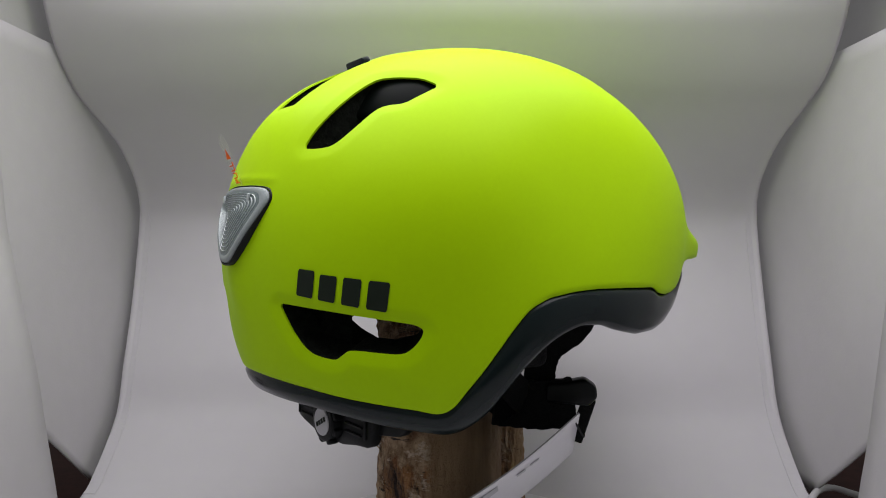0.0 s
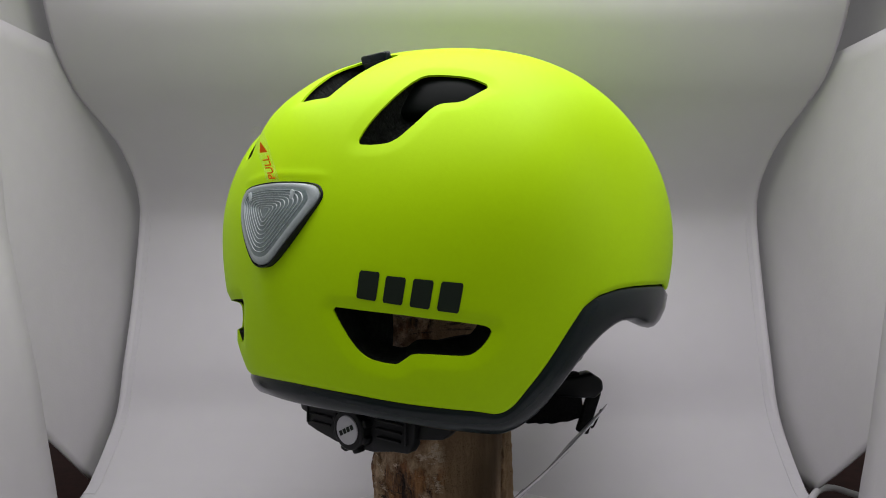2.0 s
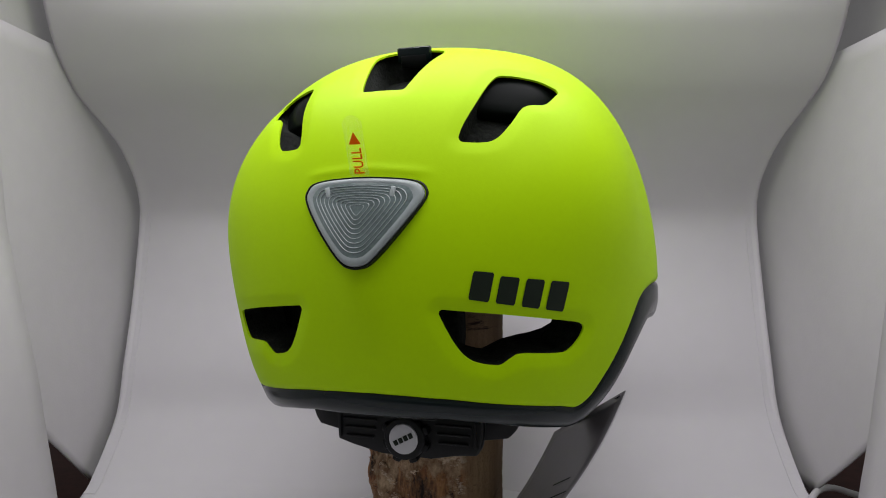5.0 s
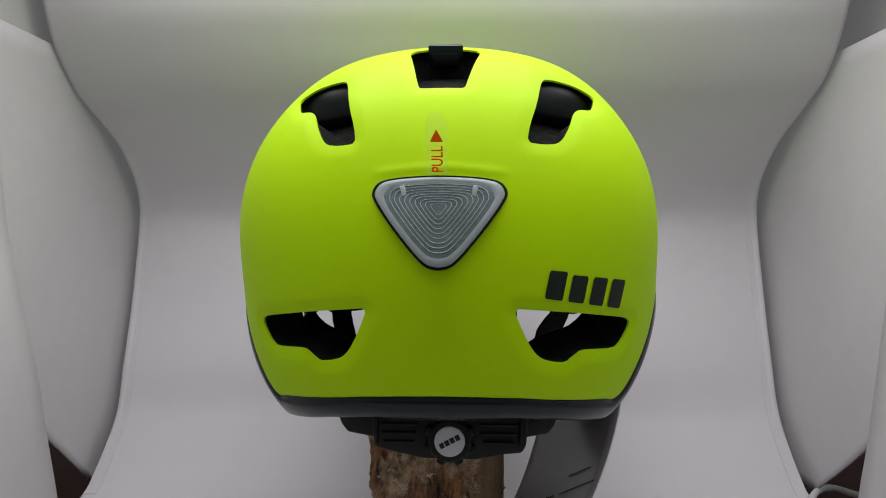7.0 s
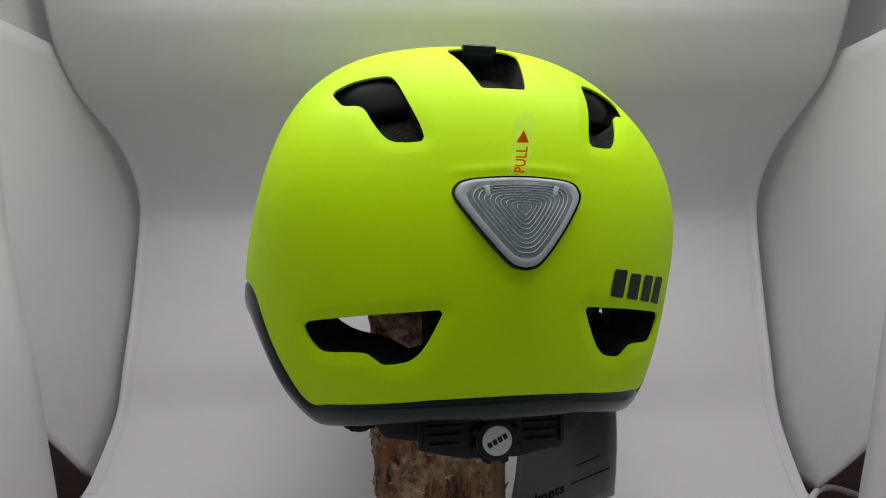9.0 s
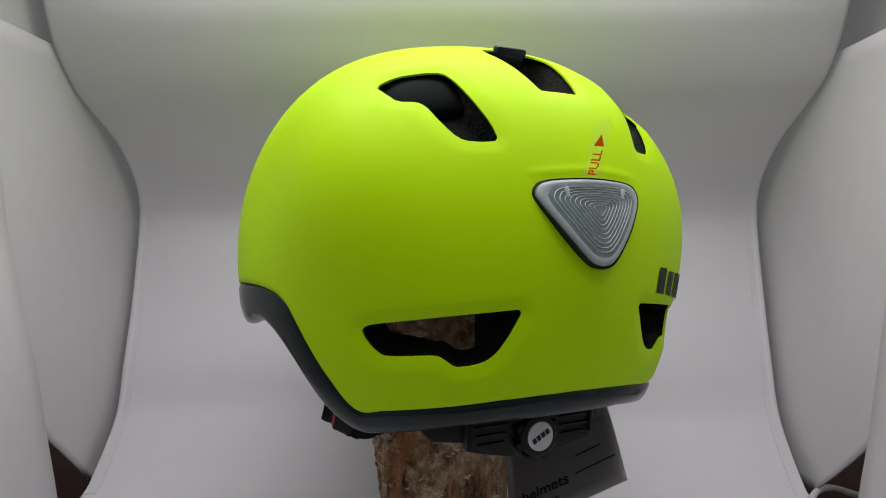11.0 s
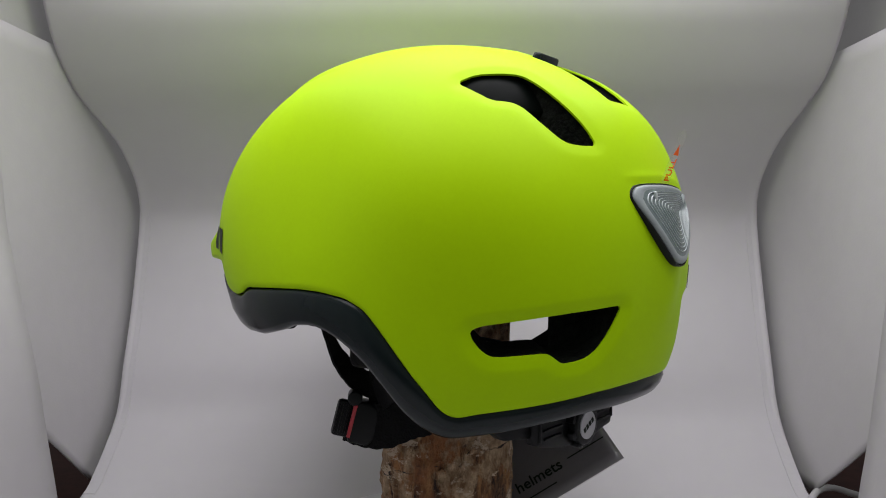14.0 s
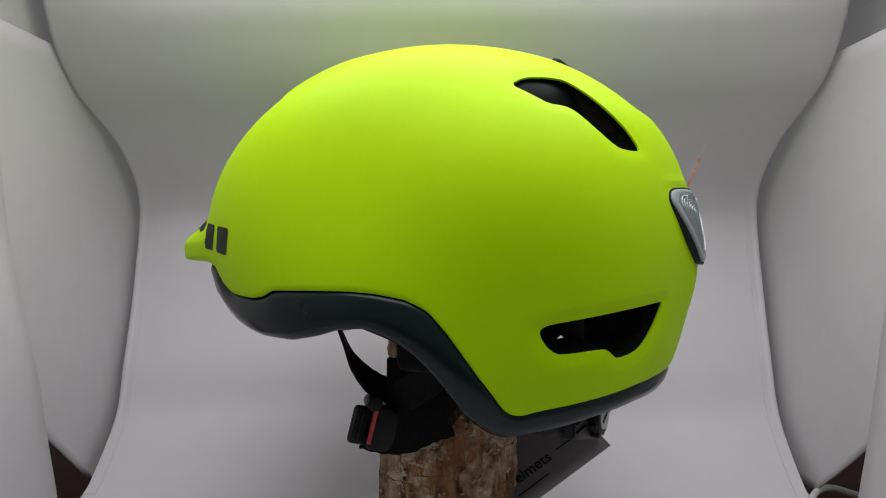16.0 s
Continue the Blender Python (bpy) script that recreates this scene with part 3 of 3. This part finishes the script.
def retention(parent):
    """The adjuster at the nape with its dial, and the band round the inside of the helmet."""
    body = [(-31.5, -75), (-33, -79), (-32, -93), (-24, -95), (-10, -98), (14, -98.4), (26, -96), (35, -95.5), (37, -92), (38, -79), (36.5, -75)]
    cradle = child(plate_of("nape_cradle", body, -0.0815, 0.007, BLACK, 0.0012, 4.0), parent, "black nape adjuster")
    for side in (-1, 1):
        x = 1.0 + 2.5 * side
        wing = [(30 * side + x, -74), (53 * side + x, -72), (54 * side + x, -75), (50.5 * side + x, -79.5), (47 * side + x, -86), (44 * side + x, -89), (30 * side + x, -90)]
        child(plate_of("cradle_wing", wing[::side], -0.0785, 0.006, BLACK, 0.0009, 9.0), cradle)
        for k in range(3):
            child(box("rib", (0.017 - 0.0015 * k, 0.0012, 0.0010), UP @ pose(0.002 + 0.0225 * side, -0.0816, -0.0825 - 0.0040 * k), BLACK, 0.0003), cradle)
        child(box("rib", (0.0012, 0.0012, 0.011), UP @ pose(0.002 + 0.0325 * side, -0.0812, -0.086, rz=8 * side), BLACK, 0.0003), cradle)
    dial = child(disc("dial", 0.0098, 0.007, UP @ pose(0.0026, -0.0825, -0.0887, rx=90), BLACK, 48, 0.0012), cradle, "black turning dial with white cap")
    for k in range(8):
        a = 2 * math.pi * (k + 0.5) / 8
        child(box("grip", (0.0042, 0.006, 0.0034), UP @ pose(0.0026 + 0.0100 * math.cos(a), -0.0822, -0.0887 + 0.0100 * math.sin(a), ry=90 - math.degrees(a)), BLACK, 0.0012), dial)
    child(disc("dial_cap", 0.0068, 0.0012, UP @ pose(0.0026, -0.0861, -0.0887, rx=90), WHITE_CAP, 48, 0.0004), dial, "white round cap with grey print")
    for k in range(4):
        child(box("print_bar", (0.0020, 0.0003, 0.0024), UP @ pose(0.0026, -0.08685, -0.0887, ry=-28) @ pose(-0.0039 + 0.0026 * k, 0, 0), PRINT, 0.0002), dial)
    # the thick rear padding between the two slots
    padding = [(-31, -22), (-31.8, -40), (-30, -66), (-22, -76), (22, -76), (30, -66), (31.8, -40), (31, -22)]
    child(plate_of("nape_padding", padding, -0.1000, 0.0145, FOAM, 0.0015), parent, "black foam padding at the nape")
    ring, side, wide = [], [], []
    for k in range(73):
        a = 2 * math.pi * k / 72
        ear = math.exp(-((min(k, 72 - k) * 5 - 32) / 14) ** 2)
        wide.append(0.015 + 0.010 * math.sin(a) ** 2 + 0.011 * ear)
        back = 0.5 + 0.5 * math.cos(a)
        ring.append((0.081 * math.sin(a), -0.003 - 0.074 * math.cos(a), BASE_Z - 0.028 - 0.048 * back ** 3 + 0.004 * math.sin(a) ** 2 + 0.005 * ear))
        side.append((0.15 * math.sin(a), -0.15 * math.cos(a), 1))
    child(swept("head_band", ring, wide, 0.0022, BLACK, side), parent, "black inner head band")
    for k, (a, w) in enumerate(((75, 0.03), (110, 0.03), (-75, 0.03), (-110, 0.03), (180, 0.05))):
        t = radians(a)
        q = pose(0.088 * math.sin(t), -0.012 - 0.092 * math.cos(t), BASE_Z - (0.022 if a == 180 else 0.027 if abs(a) > 100 else 0.042), rz=a)
        child(box("pad", (w, 0.012, 0.028), q, WEBBING, 0.004, 3), parent, "black foam pad")


def straps(parent):
    """Chin straps that hang from the rim and meet in a buckle before the log."""
    def strap(points, width, side, name="chin_strap", thick=0.0016):
        path = smooth_path([(x * 0.001, y * 0.001, z * 0.001 + BASE_Z) for x, y, z in points], 6)
        n = len(path)
        sides = [Vector(side[0]).lerp(Vector(side[1]), i / (n - 1)) for i in range(n)]
        widths = [width * (1 + 0.03 * math.sin(i * 2.1)) for i in range(n)]
        return child(swept(name, path, widths, thick, WEBBING, sides), parent, "black woven chin strap" if name == "chin_strap" else "black padded strap divider")
    strap([(-69, 29, -40), (-67.8, 26.3, -47.1), (-64.2, 22.3, -59.7), (-58.3, 16.7, -69.8), (-52.5, 10, -75.4), (-46, 0, -77)], 0.0125, ((0.6, 0.7, 0.3), (0.1, 0.1, 1)))
    strap([(69, 33, -36), (64.9, 27.9, -46.4), (56.5, 19.3, -55.7), (54, 15.7, -65.4), (53.6, 15.8, -74.7), (56, 18, -84)], 0.0165, ((0.65, 0.76, 0.0), (0.65, 0.76, 0.2)))
    strap([(74, -44, -44), (64, -22, -64), (53, 4, -82)], 0.016, ((0.0, 0.7, 0.7), (0.0, 0.6, 0.8)))
    strap([(-74, -44, -44), (-64, -22, -64), (-53, 4, -80)], 0.016, ((0.0, 0.7, 0.7), (0.0, 0.6, 0.8)))
    strap([(-53.4, 9, -71.5), (-48.7, -1.7, -72), (-44.8, -13.1, -75.8), (-41.9, -24.8, -82)], 0.025, ((0, 0, 1), (0, 0, 1)), "strap_divider", 0.004)
    strap([(-61, 17, -92), (-57.2, 8.6, -94.2), (-52.6, -0.7, -94.0), (-46.7, -10.8, -88.9), (-42.4, -20.1, -85.7)], 0.023, ((0, 0, 1), (0.1, 0, 1)), "strap_divider", 0.004)
    strap([(68, 26, -83.5), (58.4, 14, -85.3), (50.7, 4.5, -84.5), (43.2, -7.3, -82.6)], 0.025, ((0, 0, 1), (-0.1, 0, 1)), "strap_divider", 0.004)
    strap([(54, 4, -74), (47, 0, -84), (44, -6, -92)], 0.014, ((0.6, 0.5, 0.6), (0.5, 0.5, 0.6)))
    at = UP @ pose(-0.0605, 0.0125, -0.0920, ry=14, rz=-40)
    body = [(-7, -11), (4, -11), (6.5, -7), (7, 5), (5, 9.5), (1, 11), (-4, 11), (-7, 8)]
    bm = bmesh.new()
    f = bm.faces.new([bm.verts.new((x * 0.001, -0.0055, z * 0.001)) for x, z in body])
    r = bmesh.ops.extrude_face_region(bm, geom=[f])
    bmesh.ops.translate(bm, vec=(0, 0.011, 0), verts=[v for v in r["geom"] if isinstance(v, bmesh.types.BMVert)])
    bmesh.ops.bevel(bm, geom=bm.edges[:], offset=0.0018, segments=3, affect="EDGES", profile=0.5)
    bmesh.ops.transform(bm, matrix=at @ pose(0.005, 0, 0), verts=bm.verts)
    buckle = child(from_bm("buckle", bm, BLACK), parent, "black plastic buckle with red catch")
    child(box("buckle_end", (0.010, 0.0055, 0.019), at @ pose(-0.0060, 0.0025, -0.001), BLACK, 0.002, 2), buckle)
    for k in range(3):
        child(box("grip_rib", (0.0012, 0.006, 0.016), at @ pose(-0.0098 + 0.0026 * k, 0.0018, -0.001), BLACK, 0.0004), buckle)
    child(disc("buckle_stud", 0.0038, 0.011, at @ pose(-0.0030, 0, 0.0115, rx=90), BLACK, 24, 0.001), buckle)
    arc = [at @ Vector((-0.0014, -0.0040, 0.0086 * math.sin(t))) for t in np.linspace(-1.35, 1.35, 14)]
    child(tube("red_catch", arc, 0.0014, RED), buckle, "red catch")
    sliding = [(-13, -5), (9, -6.5), (13.5, -2), (13, 3.5), (7, 7.5), (-2, 5.5), (-13, 5)]
    bm = bmesh.new()
    f = bm.faces.new([bm.verts.new((x * 0.001, -0.006, z * 0.001)) for x, z in sliding])
    r = bmesh.ops.extrude_face_region(bm, geom=[f])
    bmesh.ops.translate(bm, vec=(0, 0.012, 0), verts=[v for v in r["geom"] if isinstance(v, bmesh.types.BMVert)])
    bmesh.ops.bevel(bm, geom=bm.edges[:], offset=0.0020, segments=3, affect="EDGES", profile=0.5)
    bmesh.ops.transform(bm, matrix=UP @ pose(0.0665, 0.0250, -0.0785, rz=41), verts=bm.verts)
    child(from_bm("strap_slider", bm, BLACK), parent, "black strap slider")
    child(box("strap_end", (0.007, 0.004, 0.024), UP @ pose(0.0722, 0.0275, -0.0925, ry=18, rz=41), WEBBING, 0.001), parent)
    for side_ in (-1, 1):
        child(box("rim_pad", (0.03, 0.008, 0.008), UP @ pose(0.070 * side_, 0.056, -0.0425, rz=-52 * side_), WEBBING, 0.003, 3), parent)


def helmet():
    ob = new("bicycle_helmet")
    tagged(ob, "fluorescent yellow bicycle helmet with dark grey rim on a log", "helmet")
    shell = child(dome("shell", YELLOW, 600, 210, SHELL_EDGE, 0.0, 0.0009, grow=0.0004, lip=0.0008, lip_width=0.0052, shape=relief), ob, "matt fluorescent yellow outer shell")
    child(dome("liner", FOAM, 300, 100, SHELL_EDGE, -0.0016, 0.019, grow=0.0012, shape=sunk, openings=OPENINGS[2:4]), ob, "black foam liner")
    child(trim_band(), ob, "glossy dark grey rim")
    rear_light(ob)
    pull_tab(ob)
    logos(shell)
    crown_clip(ob)
    vent_frames(ob)
    retention(ob)
    straps(ob)
    return ob


def hang_tag():
    """A bent card with print on its grey side, hung from the helmet's strap."""
    right, up = Vector((0.58, -0.626, 0.521)).normalized(), Vector((0.336, 0.80, 0.494))
    up = (up - right * up.dot(right)).normalized()
    face = right.cross(up)
    corner = Vector((0.0657, -0.0723, EYE_Z - 0.1231))
    m = Matrix((right, up, face)).transposed().to_4x4()
    m.translation = corner
    length, high = 0.073, 0.086
    bm = bmesh.new()
    rows = []
    for i in range(13):
        for j in range(13):
            x, y = -length * i / 12, high * j / 12
            rows.append(bm.verts.new(m @ Vector((x, y, -0.0028 * math.sin(math.pi * j / 12)))))
    for i in range(12):
        for j in range(12):
            bm.faces.new((rows[i * 13 + j], rows[i * 13 + j + 1], rows[i * 13 + 14 + j], rows[i * 13 + 13 + j]))
    bmesh.ops.recalc_face_normals(bm, faces=bm.faces)
    me = bpy.data.meshes.new("card")
    bm.to_mesh(me)
    bm.free()
    me.materials.append(CARD)
    me.polygons.foreach_set("use_smooth", [True] * len(me.polygons))
    tag = new("hang_tag")
    card = child(new("card", me), tag, "grey printed face of the card")
    mod = card.modifiers.new("thickness", "SOLIDIFY")
    mod.thickness, mod.offset = 0.0004, 0
    back = child(new("card_back", me.copy()), tag, "white printed back of the card")
    back.data.materials[0] = CARD_BACK
    back.data.transform(Matrix.Translation(face * -0.0006))
    mod = back.modifiers.new("thickness", "SOLIDIFY")
    mod.thickness, mod.offset = 0.0004, 0
    bend = lambda y: -0.0028 * math.sin(math.pi * y / high)
    child(lettering("lettering", "helmets", 0.0098, m @ pose(-0.0635, 0.0150, bend(0.018) + 0.0006), PRINT), tag)
    for x0, x1, y in ((-0.028, -0.003, 0.0185), (-0.063, -0.040, 0.0085), (-0.026, -0.010, 0.030)):
        child(box("print_bar", (x1 - x0, 0.0007, 0.0002), m @ pose((x0 + x1) / 2, y, bend(y) + 0.0007), PRINT), tag)
    for x, y, w, h in ((-0.012, 0.03, 0.010, 0.014), (-0.014, 0.05, 0.004, 0.005), (-0.014, 0.058, 0.003, 0.005), (-0.012, 0.012, 0.003, 0.012)):
        child(box("print_bar", (w, h, 0.0002), m @ pose(x, y, bend(y) - 0.0012), PALE_PRINT), tag)
    child(tube("string", smooth_path([m @ Vector((-0.003, high - 0.003, 0)), (0.0760, 0.0240, EYE_Z - 0.1000), (0.0722, 0.0275, EYE_Z - 0.0930)], 6), 0.0005, WEBBING), tag)
    return tagged(tag, "hanging card with grey print beside the birch log", "tag")


def bark_material():
    """Birch: pale skin with brown torn patches, and dark lenticels that run round the trunk."""
    m = bpy.data.materials.new("birch_bark")
    m.use_nodes = True
    nt = m.node_tree
    b = nt.nodes["Principled BSDF"]
    b.inputs["Roughness"].default_value = 0.85
    tc = nt.nodes.new("ShaderNodeTexCoord")

    def noise_at(scale, detail, stretch=(1, 1, 1), rough=0.6):
        mp = nt.nodes.new("ShaderNodeMapping")
        mp.inputs["Scale"].default_value = stretch
        n = nt.nodes.new("ShaderNodeTexNoise")
        n.inputs["Scale"].default_value, n.inputs["Detail"].default_value, n.inputs["Roughness"].default_value = scale, detail, rough
        nt.links.new(tc.outputs["Object"], mp.inputs[0])
        nt.links.new(mp.outputs[0], n.inputs["Vector"])
        return n.outputs[0]

    def ramp(value, lo, hi):
        r = nt.nodes.new("ShaderNodeMapRange")
        r.inputs[1].default_value, r.inputs[2].default_value = lo, hi
        nt.links.new(value, r.inputs[0])
        return r.outputs[0]

    def mix(factor, a, b_):
        x = nt.nodes.new("ShaderNodeMix")
        x.data_type = "RGBA"
        nt.links.new(factor, x.inputs[0])
        for socket, v in ((x.inputs[6], a), (x.inputs[7], b_)):
            if isinstance(v, tuple):
                socket.default_value = (*v, 1)
            else:
                nt.links.new(v, socket)
        return x.outputs[2]

    patch = ramp(noise_at(34, 9, (1, 1, 0.8), 0.72), 0.49, 0.55)
    grain = ramp(noise_at(160, 6, (1, 1, 0.8)), 0.35, 0.68)
    fibre = ramp(noise_at(260, 5, (1, 1, 0.16), 0.7), 0.38, 0.64)
    rust = ramp(noise_at(38, 5), 0.52, 0.66)
    lent = ramp(noise_at(115, 4, (0.3, 0.3, 2.4), 0.7), 0.63, 0.66)
    flake = ramp(noise_at(70, 7, (0.8, 0.8, 1.5), 0.75), 0.57, 0.61)
    pale = mix(grain, (0.19, 0.098, 0.042), (0.68, 0.49, 0.30))
    torn = mix(fibre, (0.016, 0.006, 0.003), (0.44, 0.21, 0.08))
    torn = mix(rust, torn, (0.33, 0.13, 0.045))
    skin = mix(patch, pale, torn)
    skin = mix(flake, skin, (0.66, 0.53, 0.38))
    full = mix(lent, skin, (0.030, 0.017, 0.010))
    # bare smooth wood on the side where the bark has come away
    sep = nt.nodes.new("ShaderNodeSeparateXYZ")
    nt.links.new(tc.outputs["Object"], sep.inputs[0])
    wobble = nt.nodes.new("ShaderNodeMath")
    wobble.operation = "MULTIPLY_ADD"
    wobble.inputs[1].default_value = 0.022
    nt.links.new(noise_at(30, 6, (1, 1, 0.7)), wobble.inputs[0])
    nt.links.new(sep.outputs[0], wobble.inputs[2])
    bare = mix(ramp(noise_at(90, 5, (1, 1, 0.14)), 0.3, 0.7), (0.22, 0.13, 0.060), (0.44, 0.30, 0.165))
    bare = mix(ramp(noise_at(60, 6, (0.5, 0.5, 2.6), 0.7), 0.62, 0.68), bare, (0.07, 0.035, 0.018))
    full = mix(ramp(wobble.outputs[0], 0.019, 0.023), full, bare)
    nt.links.new(full, b.inputs["Base Color"])
    bp = nt.nodes.new("ShaderNodeBump")
    bp.inputs["Strength"].default_value, bp.inputs["Distance"].default_value = 1.0, 0.012
    nt.links.new(noise_at(75, 10, (1, 1, 0.6), 0.72), bp.inputs["Height"])
    nt.links.new(bp.outputs[0], b.inputs["Normal"])
    return m


BIRCH = bark_material()


def trunk(name, cx, cy, rx, ry, z0, z1, rough, seed, taper=0.0, knots=(), bare=2.0):
    naz, n = 128, 90
    verts, faces = [], []
    for i in range(n):
        f = i / (n - 1)
        z = z0 + (z1 - z0) * f
        for j in range(naz):
            a = 2 * math.pi * j / naz
            c, s_ = math.cos(a), math.sin(a)
            q = Vector((c * 1.1 + seed, s_ * 1.1, z * 14))
            knot = sum(h * math.exp(-((math.atan2(math.sin(a - ka), math.cos(a - ka)) / wa) ** 2) - ((z - kz) / wz) ** 2) for ka, kz, h, wa, wz in knots)
            k = 1 + taper * f + knot + rough * (1 - 0.75 * min(1, max(0, (c - bare) / 0.4))) * (noise.noise(q) + 0.55 * noise.noise(q * 3.1) + 0.45 * noise.noise(q * 9) + 0.55 * max(0, noise.noise(q * 24)) - 0.5 * max(0, noise.noise(q * 15 + Vector((7, 3, 1))) - 0.1))
            verts.append((cx + rx * k * c, cy + ry * k * s_, z))
    for i in range(n - 1):
        for j in range(naz):
            k = (j + 1) % naz
            faces.append((i * naz + j, i * naz + k, (i + 1) * naz + k, (i + 1) * naz + j))
    faces += [tuple(reversed(range(naz))), tuple((n - 1) * naz + j for j in range(naz))]
    return mesh_object(name, verts, faces, BIRCH)


def log_stand():
    ob = new("birch_log")
    child(trunk("trunk", -0.0105, -0.003, 0.0375, 0.0335, 0.022, 0.240, 0.095, 0.0, 0.0, [(radians(212), 0.075, 0.06, 0.40, 0.014), (radians(240), 0.048, 0.07, 0.4, 0.014), (radians(180), 0.038, -0.18, 0.75, 0.030), (radians(275), 0.085, 0.05, 0.3, 0.012), (radians(120), 0.068, 0.08, 0.35, 0.030), (radians(163), 0.098, 0.07, 0.4, 0.014)], 0.3), ob)
    child(trunk("branch_stub", 0.001, 0.040, 0.013, 0.0115, 0.022, 0.108, 0.12, 5.0, -0.25), ob, "short broken branch stub with dark bark")
    # curls of loose bark standing off the trunk
    rnd = random.Random(4)
    for k in range(48):
        a = rnd.choice((radians(200), radians(225), radians(250), radians(330), radians(100))) + rnd.uniform(-0.35, 0.35)
        z = rnd.uniform(0.03, 0.118)
        c, s_ = math.cos(a), math.sin(a)
        r = 0.0365
        w, h, off = rnd.uniform(0.0012, 0.003), rnd.uniform(0.002, 0.005), rnd.uniform(0.0003, 0.0012)
        base = Vector((-0.0105 + r * 1.02 * c, -0.003 + r * 0.93 * s_, z))
        t, out = Vector((-s_, c, 0)), Vector((c, s_, 0))
        verts = [base - t * w, base + t * w, base + t * w * 0.8 + out * off + Vector((0, 0, h * 0.6)), base - t * w * 0.6 + out * off + Vector((0, 0, h * 0.5)), base + out * (off + 0.0015) + Vector((0, 0, h))]
        verts += [v - out * 0.0007 for v in verts]
        faces = [(0, 1, 2, 3), (3, 2, 4), (6, 5, 8, 7), (8, 9, 7), (0, 5, 6, 1), (1, 6, 7, 2), (2, 7, 9, 4), (4, 9, 8, 3), (3, 8, 5, 0)]
        child(mesh_object("bark_curl", verts, faces, BIRCH, False), ob)
    return tagged(ob, "upright birch log with peeling bark, carrying the helmet", "log")


tent()
table()
TURNTABLE = turntable()
HELMET = helmet()
LOG = log_stand()
TAG = hang_tag()


def motions():
    times = [0.0, 2.0, 4.0, 6.5, 8.0, 10.0, 12.0, 14.0, 16.0]
    turns = [-48.2, -34.5, -20.8, -3.5, 7.2, 21.3, 35.5, 49.6, 63.2]
    walk(TURNTABLE, [(t, pose(0, 0, 0, rz=a)) for t, a in zip(times, turns)])
    walk(TAG, [(t, pose(0, 0, 0, rz=a - 1.5) @ pose(-0.0033, 0, 0)) for t, a in zip(times, turns)])
    walk(LOG, [(t, pose(0, 0, 0, rz=a)) for t, a in zip(times, turns)])
    walk(HELMET, [(t, pose(0, 0, EYE_Z - BASE_Z, rz=a - 1.5) @ pose(-0.0033, 0, 0)) for t, a in zip(times, turns)])


motions()
